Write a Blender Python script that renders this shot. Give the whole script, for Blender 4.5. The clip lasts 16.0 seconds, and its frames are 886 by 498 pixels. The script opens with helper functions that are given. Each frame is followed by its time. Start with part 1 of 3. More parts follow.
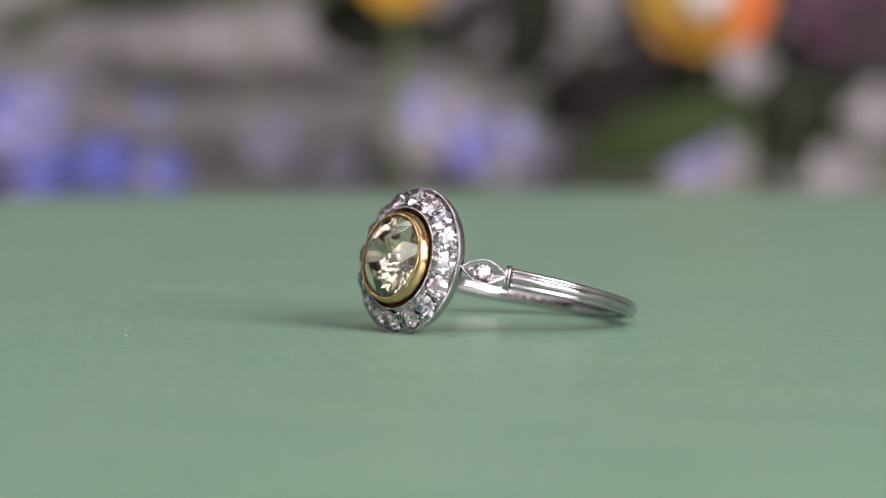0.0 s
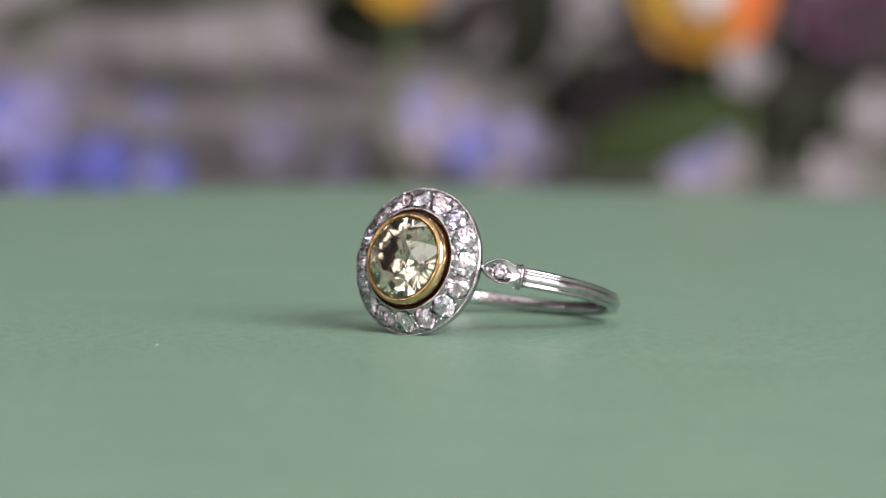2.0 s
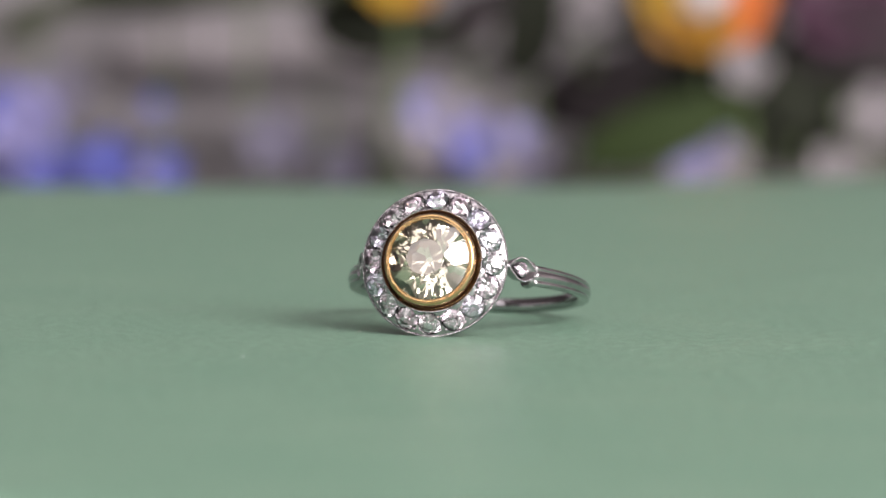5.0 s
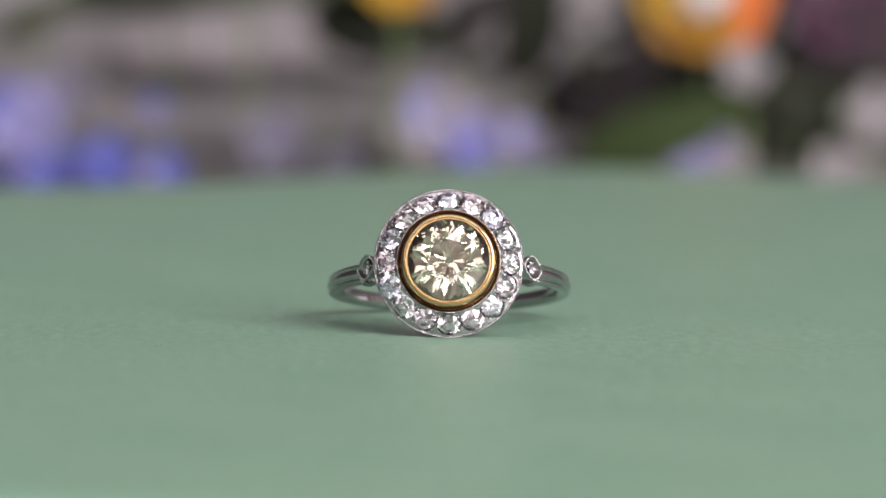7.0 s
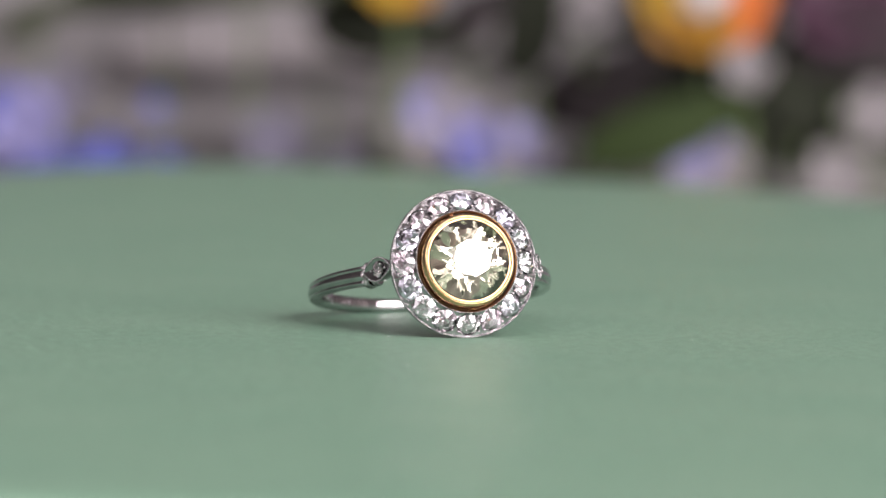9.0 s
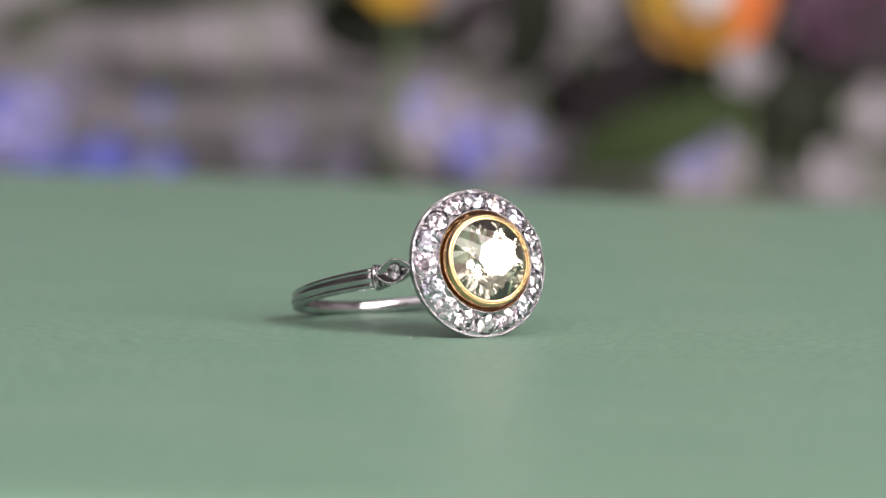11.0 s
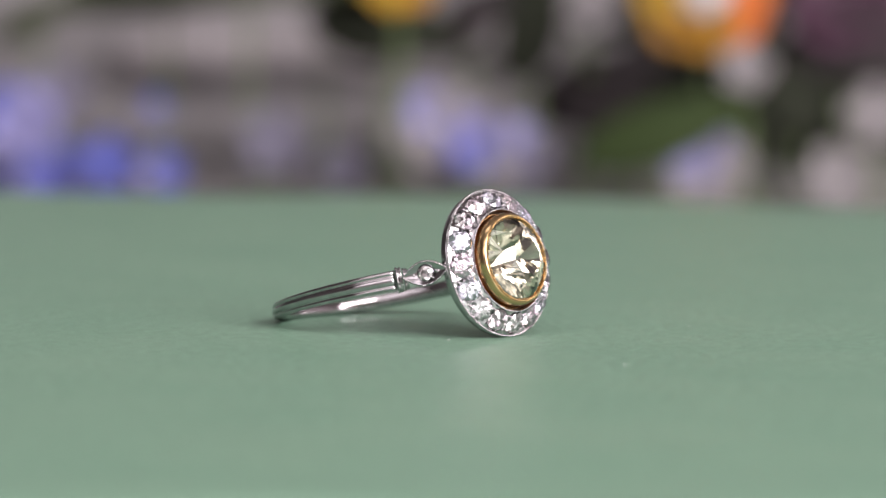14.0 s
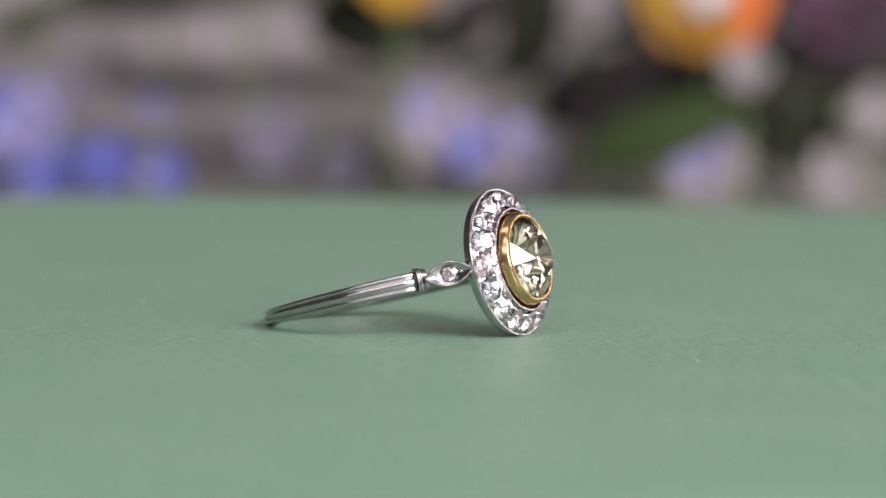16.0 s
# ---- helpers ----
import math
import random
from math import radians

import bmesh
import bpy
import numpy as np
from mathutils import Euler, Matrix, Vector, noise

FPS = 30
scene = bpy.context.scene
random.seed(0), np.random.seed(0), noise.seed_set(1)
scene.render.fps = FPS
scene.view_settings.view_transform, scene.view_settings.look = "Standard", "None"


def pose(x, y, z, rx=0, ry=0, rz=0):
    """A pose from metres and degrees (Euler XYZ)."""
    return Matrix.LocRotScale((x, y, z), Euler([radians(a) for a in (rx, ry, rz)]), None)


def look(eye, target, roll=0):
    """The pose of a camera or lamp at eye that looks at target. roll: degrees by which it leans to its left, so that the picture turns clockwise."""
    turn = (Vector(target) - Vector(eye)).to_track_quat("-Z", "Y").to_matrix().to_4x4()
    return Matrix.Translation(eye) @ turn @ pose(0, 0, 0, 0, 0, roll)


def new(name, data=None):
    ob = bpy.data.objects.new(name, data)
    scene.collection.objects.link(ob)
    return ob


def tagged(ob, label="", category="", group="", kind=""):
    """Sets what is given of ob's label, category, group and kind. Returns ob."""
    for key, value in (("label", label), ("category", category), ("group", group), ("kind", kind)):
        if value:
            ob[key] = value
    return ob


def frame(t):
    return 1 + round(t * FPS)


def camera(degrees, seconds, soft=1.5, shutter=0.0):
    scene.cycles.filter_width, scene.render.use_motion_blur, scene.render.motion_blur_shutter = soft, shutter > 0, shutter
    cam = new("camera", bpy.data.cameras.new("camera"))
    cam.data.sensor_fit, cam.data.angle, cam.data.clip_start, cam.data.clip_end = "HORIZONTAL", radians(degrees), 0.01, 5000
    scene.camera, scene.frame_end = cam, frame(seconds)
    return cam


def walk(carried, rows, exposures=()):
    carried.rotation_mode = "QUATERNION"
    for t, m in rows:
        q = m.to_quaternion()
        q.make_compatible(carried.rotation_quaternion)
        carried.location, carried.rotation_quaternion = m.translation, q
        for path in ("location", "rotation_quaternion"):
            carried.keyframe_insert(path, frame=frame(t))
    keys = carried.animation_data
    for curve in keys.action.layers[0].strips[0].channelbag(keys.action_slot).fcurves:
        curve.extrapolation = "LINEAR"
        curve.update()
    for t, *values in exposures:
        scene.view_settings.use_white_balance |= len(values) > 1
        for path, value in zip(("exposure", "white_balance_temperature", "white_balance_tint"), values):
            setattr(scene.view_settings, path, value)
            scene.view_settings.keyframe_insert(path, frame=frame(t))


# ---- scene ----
cam = camera(9.957, 16.0)
cam.data.dof.use_dof = True
cam.data.dof.focus_distance = 0.3935
cam.data.dof.aperture_fstop = 26.0
CAM = Matrix.Translation((-0.001625, -0.398043, 0.040068)) @ pose(0, 0, 0, 90 - 4.8334, 0, 0) @ pose(0, 0, 0, 0, 0, -0.4498)
walk(cam, [(0.0, CAM), (16.0, CAM)])

# ---- light ----
world = bpy.data.worlds.new("world")
scene.world = world
world.use_nodes = True
world.node_tree.nodes["Background"].inputs[0].default_value = (0.9, 0.95, 1.0, 1)
world.node_tree.nodes["Background"].inputs[1].default_value = 0.3


def area_lamp(name, eye, target, width, height, watts, colour):
    data = bpy.data.lights.new(name, "AREA")
    data.shape, data.size, data.size_y, data.energy, data.color = "RECTANGLE", width, height, watts, colour
    ob = new(name, data)
    ob.matrix_basis = look(eye, target)
    return ob


# key softbox, front right; three added fill strips above and behind the camera
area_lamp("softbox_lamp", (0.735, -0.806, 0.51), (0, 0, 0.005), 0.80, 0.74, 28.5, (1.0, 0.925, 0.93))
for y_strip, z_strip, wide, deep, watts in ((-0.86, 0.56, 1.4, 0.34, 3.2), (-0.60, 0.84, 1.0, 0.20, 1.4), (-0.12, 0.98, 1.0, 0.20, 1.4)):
    area_lamp("fill_strip", (-0.05, y_strip, z_strip), (0, 0.02, 0), wide, deep, watts, (1.0, 0.915, 0.945))
scene.view_settings.exposure = 0.0

# ---- materials ----


def material(name, colour, rough=0.5, metal=0.0, second=None, scale=200.0, bump=0.0, bump_scale=1500.0, sheen=0.0, rough_var=0.0, stretch=(1, 1, 1), ior=1.5, trans=0.0):
    m = bpy.data.materials.new(name)
    m.use_nodes = True
    n, l = m.node_tree.nodes, m.node_tree.links
    b = n["Principled BSDF"]
    b.inputs["Base Color"].default_value = (*colour, 1)
    b.inputs["Roughness"].default_value = rough
    b.inputs["Metallic"].default_value = metal
    b.inputs["IOR"].default_value = ior
    b.inputs["Transmission Weight"].default_value = trans
    tc = n.new("ShaderNodeTexCoord")
    mp = n.new("ShaderNodeMapping")
    mp.inputs["Scale"].default_value = stretch
    l.new(tc.outputs["Object"], mp.inputs["Vector"])
    if second:
        a = n.new("ShaderNodeTexNoise")
        a.inputs["Scale"].default_value, a.inputs["Detail"].default_value = scale, 6
        l.new(mp.outputs[0], a.inputs["Vector"])
        r = n.new("ShaderNodeValToRGB")
        r.color_ramp.elements[0].position, r.color_ramp.elements[1].position = 0.32, 0.68
        r.color_ramp.elements[0].color, r.color_ramp.elements[1].color = (*colour, 1), (*second, 1)
        l.new(a.outputs[0], r.inputs[0])
        l.new(r.outputs[0], b.inputs["Base Color"])
    if rough_var:
        a = n.new("ShaderNodeTexNoise")
        a.inputs["Scale"].default_value, a.inputs["Detail"].default_value = scale * 1.7, 4
        l.new(mp.outputs[0], a.inputs["Vector"])
        r = n.new("ShaderNodeMapRange")
        r.inputs["To Min"].default_value, r.inputs["To Max"].default_value = max(0.02, rough - rough_var), rough + rough_var
        l.new(a.outputs[0], r.inputs[0])
        l.new(r.outputs[0], b.inputs["Roughness"])
    if bump:
        a = n.new("ShaderNodeTexNoise")
        a.inputs["Scale"].default_value, a.inputs["Detail"].default_value = bump_scale, 8
        l.new(mp.outputs[0], a.inputs["Vector"])
        k = n.new("ShaderNodeBump")
        k.inputs["Strength"].default_value, k.inputs["Distance"].default_value = bump, 1.0 / bump_scale
        l.new(a.outputs[0], k.inputs["Height"])
        l.new(k.outputs[0], b.inputs["Normal"])
    return m


def gem_material(name, colour, ior=2.42):
    m = bpy.data.materials.new(name)
    m.use_nodes = True
    n, l = m.node_tree.nodes, m.node_tree.links
    n.remove(n["Principled BSDF"])
    g = n.new("ShaderNodeBsdfGlass")
    g.inputs["Color"].default_value, g.inputs["Roughness"].default_value, g.inputs["IOR"].default_value = (*colour, 1), 0.0, ior
    l.new(g.outputs[0], n["Material Output"].inputs["Surface"])
    return m


CARD = material("sage_card", (0.175, 0.309, 0.221), 0.40, second=(0.194, 0.326, 0.234), scale=60, bump=0.4, bump_scale=3000, rough_var=0.06)
def flecks(m, scale, amount):
    """Fine fibres over the base colour."""
    n, l = m.node_tree.nodes, m.node_tree.links
    b = n["Principled BSDF"]
    old = b.inputs["Base Color"].links[0].from_socket
    tc = n.new("ShaderNodeTexCoord")
    a = n.new("ShaderNodeTexNoise")
    a.inputs["Scale"].default_value, a.inputs["Detail"].default_value, a.inputs["Roughness"].default_value = scale, 5, 0.7
    l.new(tc.outputs["Object"], a.inputs["Vector"])
    r = n.new("ShaderNodeMapRange")
    r.inputs["From Min"].default_value, r.inputs["From Max"].default_value = 0.3, 0.7
    r.inputs["To Min"].default_value, r.inputs["To Max"].default_value = 1 - amount, 1 + amount
    l.new(a.outputs[0], r.inputs[0])
    x = n.new("ShaderNodeMix")
    x.data_type, x.blend_type = "RGBA", "MULTIPLY"
    x.inputs["Factor"].default_value = 1.0
    l.new(old, x.inputs["A"])
    l.new(r.outputs[0], x.inputs["B"])
    l.new(x.outputs["Result"], b.inputs["Base Color"])


flecks(CARD, 1100, 0.28)
LINT = material("lint", (0.85, 0.86, 0.84), 0.6)
PLATINUM = material("platinum", (0.53, 0.51, 0.525), 0.10, 1.0, second=(0.42, 0.405, 0.42), scale=900, bump=0.06, bump_scale=3000, rough_var=0.045)
TARNISH = material("tarnished_platinum", (0.22, 0.19, 0.19), 0.4, 1.0, second=(0.14, 0.12, 0.12), scale=2500)
# red gold with the shade of the gap round the bezel in its colour
SHADED_RED_GOLD = material("shaded_red_gold", (0.17, 0.075, 0.038), 0.42, 1.0, second=(0.10, 0.042, 0.022), scale=900, bump=0.06, bump_scale=5000, rough_var=0.06)
GOLD = material("yellow_gold", (0.70, 0.51, 0.275), 0.16, 1.0, second=(0.60, 0.41, 0.20), scale=700, bump=0.05, bump_scale=8000, rough_var=0.05)
DIAMOND = gem_material("diamond", (0.99, 0.98, 0.985))
n_, l_ = DIAMOND.node_tree.nodes, DIAMOND.node_tree.links
info_, ramp_ = n_.new("ShaderNodeObjectInfo"), n_.new("ShaderNodeValToRGB")
ramp_.color_ramp.elements[0].color, ramp_.color_ramp.elements[1].color = (0.915, 0.91, 0.955, 1), (0.945, 0.905, 0.935, 1)
mid_ = ramp_.color_ramp.elements.new(0.5)
mid_.color = (0.925, 0.92, 0.925, 1)
l_.new(info_.outputs["Random"], ramp_.inputs[0])
l_.new(ramp_.outputs[0], n_["Glass BSDF"].inputs["Color"])
YELLOW_DIAMOND = gem_material("yellow_diamond", (0.96, 0.944, 0.885))
PLASTER = material("plaster", (0.78, 0.73, 0.745), 0.85, second=(0.72, 0.675, 0.69), scale=6, bump=0.1, bump_scale=300)
DARK_PAINT = material("dark_grey_paint", (0.15, 0.138, 0.142), 0.8, second=(0.12, 0.11, 0.114), scale=6, bump=0.1, bump_scale=300)
MID_PAINT = material("mid_grey_paint", (0.50, 0.46, 0.47), 0.8, second=(0.44, 0.405, 0.415), scale=6, bump=0.1, bump_scale=300)
FLOORING = material("flooring", (0.22, 0.16, 0.11), 0.5, second=(0.30, 0.22, 0.15), scale=8, stretch=(1, 12, 1))
TABLE = material("table_wood", (0.32, 0.30, 0.29), 0.5, second=(0.25, 0.24, 0.23), scale=20, stretch=(1, 10, 1))
CLOTH = material("grey_cloth", (0.2296, 0.2184, 0.2268), 0.9, second=(0.154, 0.1467, 0.1501), scale=18, stretch=(0.5, 2, 2), bump=0.3, bump_scale=2500)
# paler copy of the cloth, for a fold that catches light
LIT_CLOTH = material("lit_grey_cloth", (0.28, 0.2576, 0.2688), 0.9, second=(0.2296, 0.2128, 0.2212), scale=60, bump=0.3, bump_scale=2500)
BLACK = material("black_plastic", (0.02, 0.02, 0.022), 0.4, second=(0.03, 0.03, 0.03), scale=300)
LEAF = material("leaf_green", (0.014, 0.030, 0.0018), 0.85, second=(0.020, 0.038, 0.003), scale=150)
# dark and plum leaf tones, deep enough to also hold shade between blooms
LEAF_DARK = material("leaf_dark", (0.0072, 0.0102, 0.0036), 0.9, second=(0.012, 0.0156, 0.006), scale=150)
LEAF_OLIVE = material("leaf_olive", (0.022, 0.03025, 0.0088), 0.8, second=(0.03025, 0.04125, 0.0121), scale=120)
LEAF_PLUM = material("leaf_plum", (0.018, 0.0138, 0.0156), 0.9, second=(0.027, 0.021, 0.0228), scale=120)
STEM = material("stem_green", (0.08, 0.12, 0.04), 0.6, second=(0.10, 0.15, 0.05), scale=200)
WHITE_P = material("petal_white", (0.245, 0.228, 0.238), 0.7, second=(0.21, 0.197, 0.205), scale=150)
PALE_P = material("petal_pale_violet", (0.234, 0.2236, 0.4056), 0.7, second=(0.1924, 0.1846, 0.3796), scale=150)
BLUE_P = material("petal_blue", (0.0715, 0.088, 0.341), 0.7, second=(0.099, 0.11, 0.363), scale=150)
LILAC_P = material("petal_lilac", (0.1375, 0.1293, 0.1815), 0.7, second=(0.1155, 0.11, 0.1595), scale=150)
ORANGE_P = material("petal_orange", (0.5904, 0.1224, 0.0144), 0.6, second=(0.5616, 0.1656, 0.036), scale=150)
AMBER_P = material("petal_amber", (0.3224, 0.1488, 0.00372), 0.6, second=(0.2852, 0.1364, 0.0062), scale=150)
YELLOW_P = material("petal_yellow", (0.372, 0.2232, 0.0031), 0.6, second=(0.3348, 0.186, 0.00248), scale=150)
PURPLE_P = material("petal_purple", (0.048, 0.015, 0.036), 0.6, second=(0.062, 0.021, 0.045), scale=150)
CREAM_P = material("petal_bright_white", (0.456, 0.432, 0.444), 0.7, second=(0.408, 0.384, 0.396), scale=150)
PALLET = {"W": CREAM_P, "w": WHITE_P, "v": PALE_P, "b": BLUE_P, "l": LILAC_P, "o": ORANGE_P, "a": AMBER_P, "y": YELLOW_P, "p": PURPLE_P}

# ---- mesh helpers ----
MM = 0.001


def mesh_of(name, bm, mat, smooth=True):
    bm.normal_update()
    me = bpy.data.meshes.new(name)
    bm.to_mesh(me)
    bm.free()
    me.materials.append(mat)
    for f in me.polygons:
        f.use_smooth = smooth
    return me


def part(name, bm, mat, parent=None, label="", m=None, smooth=True):
    me = bm if isinstance(bm, bpy.types.Mesh) else mesh_of(name, bm, mat, smooth)
    ob = new(name, me)
    ob.parent = parent
    if m is not None:
        ob.matrix_basis = m
    return tagged(ob, label)


def thing(name, label, category, m=None, group="", kind=""):
    ob = new(name)
    ob.empty_display_size = 0.01
    if m is not None:
        ob.matrix_basis = m
    return tagged(ob, label, category, group, kind)


def box(bm, x0, x1, y0, y1, z0, z1):
    v = [bm.verts.new((x, y, z)) for x in (x0, x1) for y in (y0, y1) for z in (z0, z1)]
    for q in ((0, 1, 3, 2), (4, 6, 7, 5), (0, 4, 5, 1), (2, 3, 7, 6), (0, 2, 6, 4), (1, 5, 7, 3)):
        bm.faces.new([v[i] for i in q])
    return v


def lathe(bm, profile, n, closed=False):
    """Turns (radius, height) pairs round z."""
    rings = []
    for r, z in profile:
        rings.append([bm.verts.new((r * math.cos(2 * math.pi * k / n), r * math.sin(2 * math.pi * k / n), z)) for k in range(n)])
    pairs = list(zip(rings, rings[1:])) + ([(rings[-1], rings[0])] if closed else [])
    for a, b in pairs:
        for k in range(n):
            bm.faces.new((a[k], a[(k + 1) % n], b[(k + 1) % n], b[k]))
    return rings


def bead(bm, p, r, axis=Vector((0, 0, 1))):
    """A small faceted ball."""
    q = Vector((0, 0, 1)).rotation_difference(axis)
    top, bot = bm.verts.new(Vector(p) + q @ Vector((0, 0, r))), bm.verts.new(Vector(p) - q @ Vector((0, 0, r)))
    rows = []
    for lat in (0.9, 0.0, -0.9):
        rows.append([bm.verts.new(Vector(p) + q @ Vector((r * math.cos(lat) * math.cos(a), r * math.cos(lat) * math.sin(a), r * math.sin(lat)))) for a in [k * math.pi / 4 for k in range(8)]])
    for k in range(8):
        j = (k + 1) % 8
        bm.faces.new((top, rows[0][k], rows[0][j]))
        bm.faces.new((rows[0][k], rows[1][k], rows[1][j], rows[0][j]))
        bm.faces.new((rows[1][k], rows[2][k], rows[2][j], rows[1][j]))
        bm.faces.new((bot, rows[2][j], rows[2][k]))


def old_cut(r, crown, depth, table=0.46, culet=0.085, star=0.70, low=0.30, girdle=0.03, seed=0, rough=0.02):
    """An old European cut diamond, girdle at z = 0."""
    bm = bmesh.new()
    c = math.cos(math.pi / 8)
    pts = []
    for k in range(8):
        a, b = k * math.pi / 4, (k + 0.5) * math.pi / 4
        cp = lambda ang, rho, z: pts.append((r * rho * math.cos(ang), r * rho * math.sin(ang), z))
        cp(a, table, crown)
        cp(b, star, crown * (1 - star * c) / (1 - table) * 0.985)
        g = girdle * r
        for ang in (a, b):
            cp(ang, 1.0, g / 2)
            cp(ang, 1.0, -g / 2)
        for s in (0.25, 0.75):
            ang = (k + s) * math.pi / 4
            cp(ang, 0.998, g / 2)
            cp(ang, 0.998, -g / 2)
        cp(b, low, -depth * (1 - low * c) / (1 - culet * c))
        cp(b, culet, -depth)
    # hand-cut: no two facets quite alike
    rng = random.Random(seed)
    for x, y, z in pts:
        j = rough * r if math.hypot(x, y) < 0.95 * r else 0.0
        bm.verts.new((x + rng.uniform(-j, j), y + rng.uniform(-j, j), z))
    bmesh.ops.convex_hull(bm, input=bm.verts[:])
    bmesh.ops.dissolve_limit(bm, angle_limit=radians(0.6), verts=bm.verts[:], edges=bm.edges[:])
    bmesh.ops.recalc_face_normals(bm, faces=bm.faces[:])
    return bm


# ---- room and table ----
def wall(name, x0, x1, y0, y1, z0, z1, mat):
    bm = bmesh.new()
    box(bm, x0, x1, y0, y1, z0, z1)
    ob = part(name, bm, mat, smooth=False)
    return tagged(ob, kind="structure")


TZ = -0.070  # the tabletop
FZ = TZ - 0.75
# unseen room shell; wall greys chosen for the ring's reflections
wall("floor", -1.3, 1.3, -1.4, 1.6, FZ - 0.1, FZ, FLOORING)
wall("ceiling", -1.3, 1.3, -1.4, 1.6, 1.3, 1.4, MID_PAINT)
wall("wall_north", -1.3, 1.3, 1.6, 1.7, FZ, 1.3, DARK_PAINT)
wall("wall_south", -1.3, 1.3, -1.5, -1.4, FZ, 1.3, PLASTER)
wall("wall_east", 1.3, 1.4, -1.4, 1.6, FZ, 1.3, PLASTER)
wall("wall_west", -1.4, -1.3, -1.4, 1.6, FZ, 1.3, DARK_PAINT)


def work_table():
    t = thing("work_table", "grey wooden work table under the turntable and flowers", "table", Matrix.Translation((0, 0.4, FZ)))
    bm = bmesh.new()
    box(bm, -0.8, 0.8, -0.75, 0.9, 0.715, 0.75)
    bmesh.ops.bevel(bm, geom=bm.edges[:], offset=0.004, segments=2, affect="EDGES")
    part("tabletop", bm, TABLE, t)
    bm = bmesh.new()
    box(bm, -0.03, 0.03, -0.03, 0.03, 0, 0.715)
    leg = mesh_of("leg", bm, TABLE, False)
    for x in (-0.74, 0.74):
        for y in (-0.69, 0.84):
            part("leg", leg, TABLE, t, m=Matrix.Translation((x, y, 0)))


work_table()


BACK = 0.55  # how near the backdrop stands, about the camera's place


def back(x, y, z):
    """A place of the backdrop, in metres."""
    return Vector((-0.0016 + (x + 0.0016) * BACK, -0.398 + (y + 0.398) * BACK, 0.040 + (z - 0.040) * BACK))


def grey_cloth():
    """Crumpled cloth: it lies on the table and climbs in long rolls behind the flowers."""
    bm = bmesh.new()
    nx, ny = 120, 60
    g = [[bm.verts.new((back(-0.62 + 1.24 * i / nx, 0, 0).x, back(0, 0.985, 0).y, TZ + 0.003)) for i in range(nx + 1)]]
    for j in range(ny + 1):
        v = j / ny
        row = []
        for i in range(nx + 1):
            x = -0.62 + 1.24 * i / nx
            y = 0.98 + 0.28 * v
            z = TZ + 0.0045 + 0.30 * v ** 1.35
            fold = 0.015 * math.sin(v * 62 + 3.0 * x + 1.6 * noise.noise((x * 4, v * 4, 3)))
            fold += 0.010 * noise.noise((x * 4, v * 26, 1)) + 0.005 * noise.noise((x * 14, v * 60, 7))
            row.append(bm.verts.new(back(x, y - fold * 0.9, max(TZ + 0.003, z + fold * min(1, v * 4)))))
        g.append(row)
    for j in range(ny + 1):
        for i in range(nx):
            bm.faces.new((g[j][i], g[j][i + 1], g[j + 1][i + 1], g[j + 1][i]))
    ob = part("cloth_backdrop", bm, CLOTH)
    md = ob.modifiers.new("thick", "SOLIDIFY")
    md.thickness = 0.002
    return tagged(ob, "crumpled grey cloth draped behind the flowers", "cloth")


grey_cloth()



def lit_fold():
    """A soft roll of cloth added on the drape; its pale colour stands for a lit fold."""
    bm = bmesh.new()
    nx, na = 60, 24
    rows = []
    for i in range(nx + 1):
        u = i / nx
        r = 0.0066 * (1 - abs(2 * u - 1) ** 6) ** 0.5 * (1 + 0.22 * noise.noise((u * 5, 2, 0)))
        c = Vector((-0.094 + 0.082 * u, 1.034, -0.0265 + 0.0025 * noise.noise((u * 3, 5, 0)) + 0.002 * math.sin(3 * u)))
        rows.append([bm.verts.new(back(*(c + Vector((0, math.cos(a), math.sin(a))) * max(r, 0.0003) * (1 + 0.10 * noise.noise((u * 9, a, 1)))))) for a in [2 * math.pi * k / na for k in range(na)]])
    for a, b in zip(rows, rows[1:]):
        for k in range(na):
            bm.faces.new((a[k], a[(k + 1) % na], b[(k + 1) % na], b[k]))
    bm.faces.new(rows[0])
    bm.faces.new(rows[-1])
    bmesh.ops.recalc_face_normals(bm, faces=bm.faces[:])
    tagged(part("lit_fold", bm, LIT_CLOTH), "pale roll of cloth added as a lit fold of the drape", "cloth")


lit_fold()

# ---- turntable and card ----


def turntable():
    t = thing("turntable", "black plastic turntable standing on the grey table", "turntable", Matrix.Translation((0, 0, TZ)))
    b = bmesh.new()
    lathe(b, [(0.0005, 0), (0.082, 0), (0.085, 0.003), (0.085, 0.046), (0.082, 0.049), (0.0005, 0.049)], 64)
    part("drum", b, BLACK, t, m=pose(0, 0, 0, 0, 1.15, 0))
    b = bmesh.new()
    lathe(b, [(0.0005, 0), (0.088, 0), (0.09, 0.002), (0.09, 0.0165), (0.088, 0.0185), (0.0005, 0.0185)], 64)
    return part("platter", b, BLACK, t)


def outline(a):
    """Radius of the card's uneven rim at the angle a, in degrees."""
    d = lambda c: (a - c + 180) % 360 - 180
    r = 132.5 + 25 * math.cos(radians(d(62))) - 3.5 * math.exp(-(d(-143) / 6.0) ** 2)
    for c, w, h in ((25, 26, -12.7), (55, 10, -9.7), (70, 9, 10.6), (86, 11, 37.2), (106, 11, 3.2), (130, 16, 16.9), (158, 16, 13.1)):
        r += h * math.exp(-(d(c) / w) ** 2)
    return r * MM


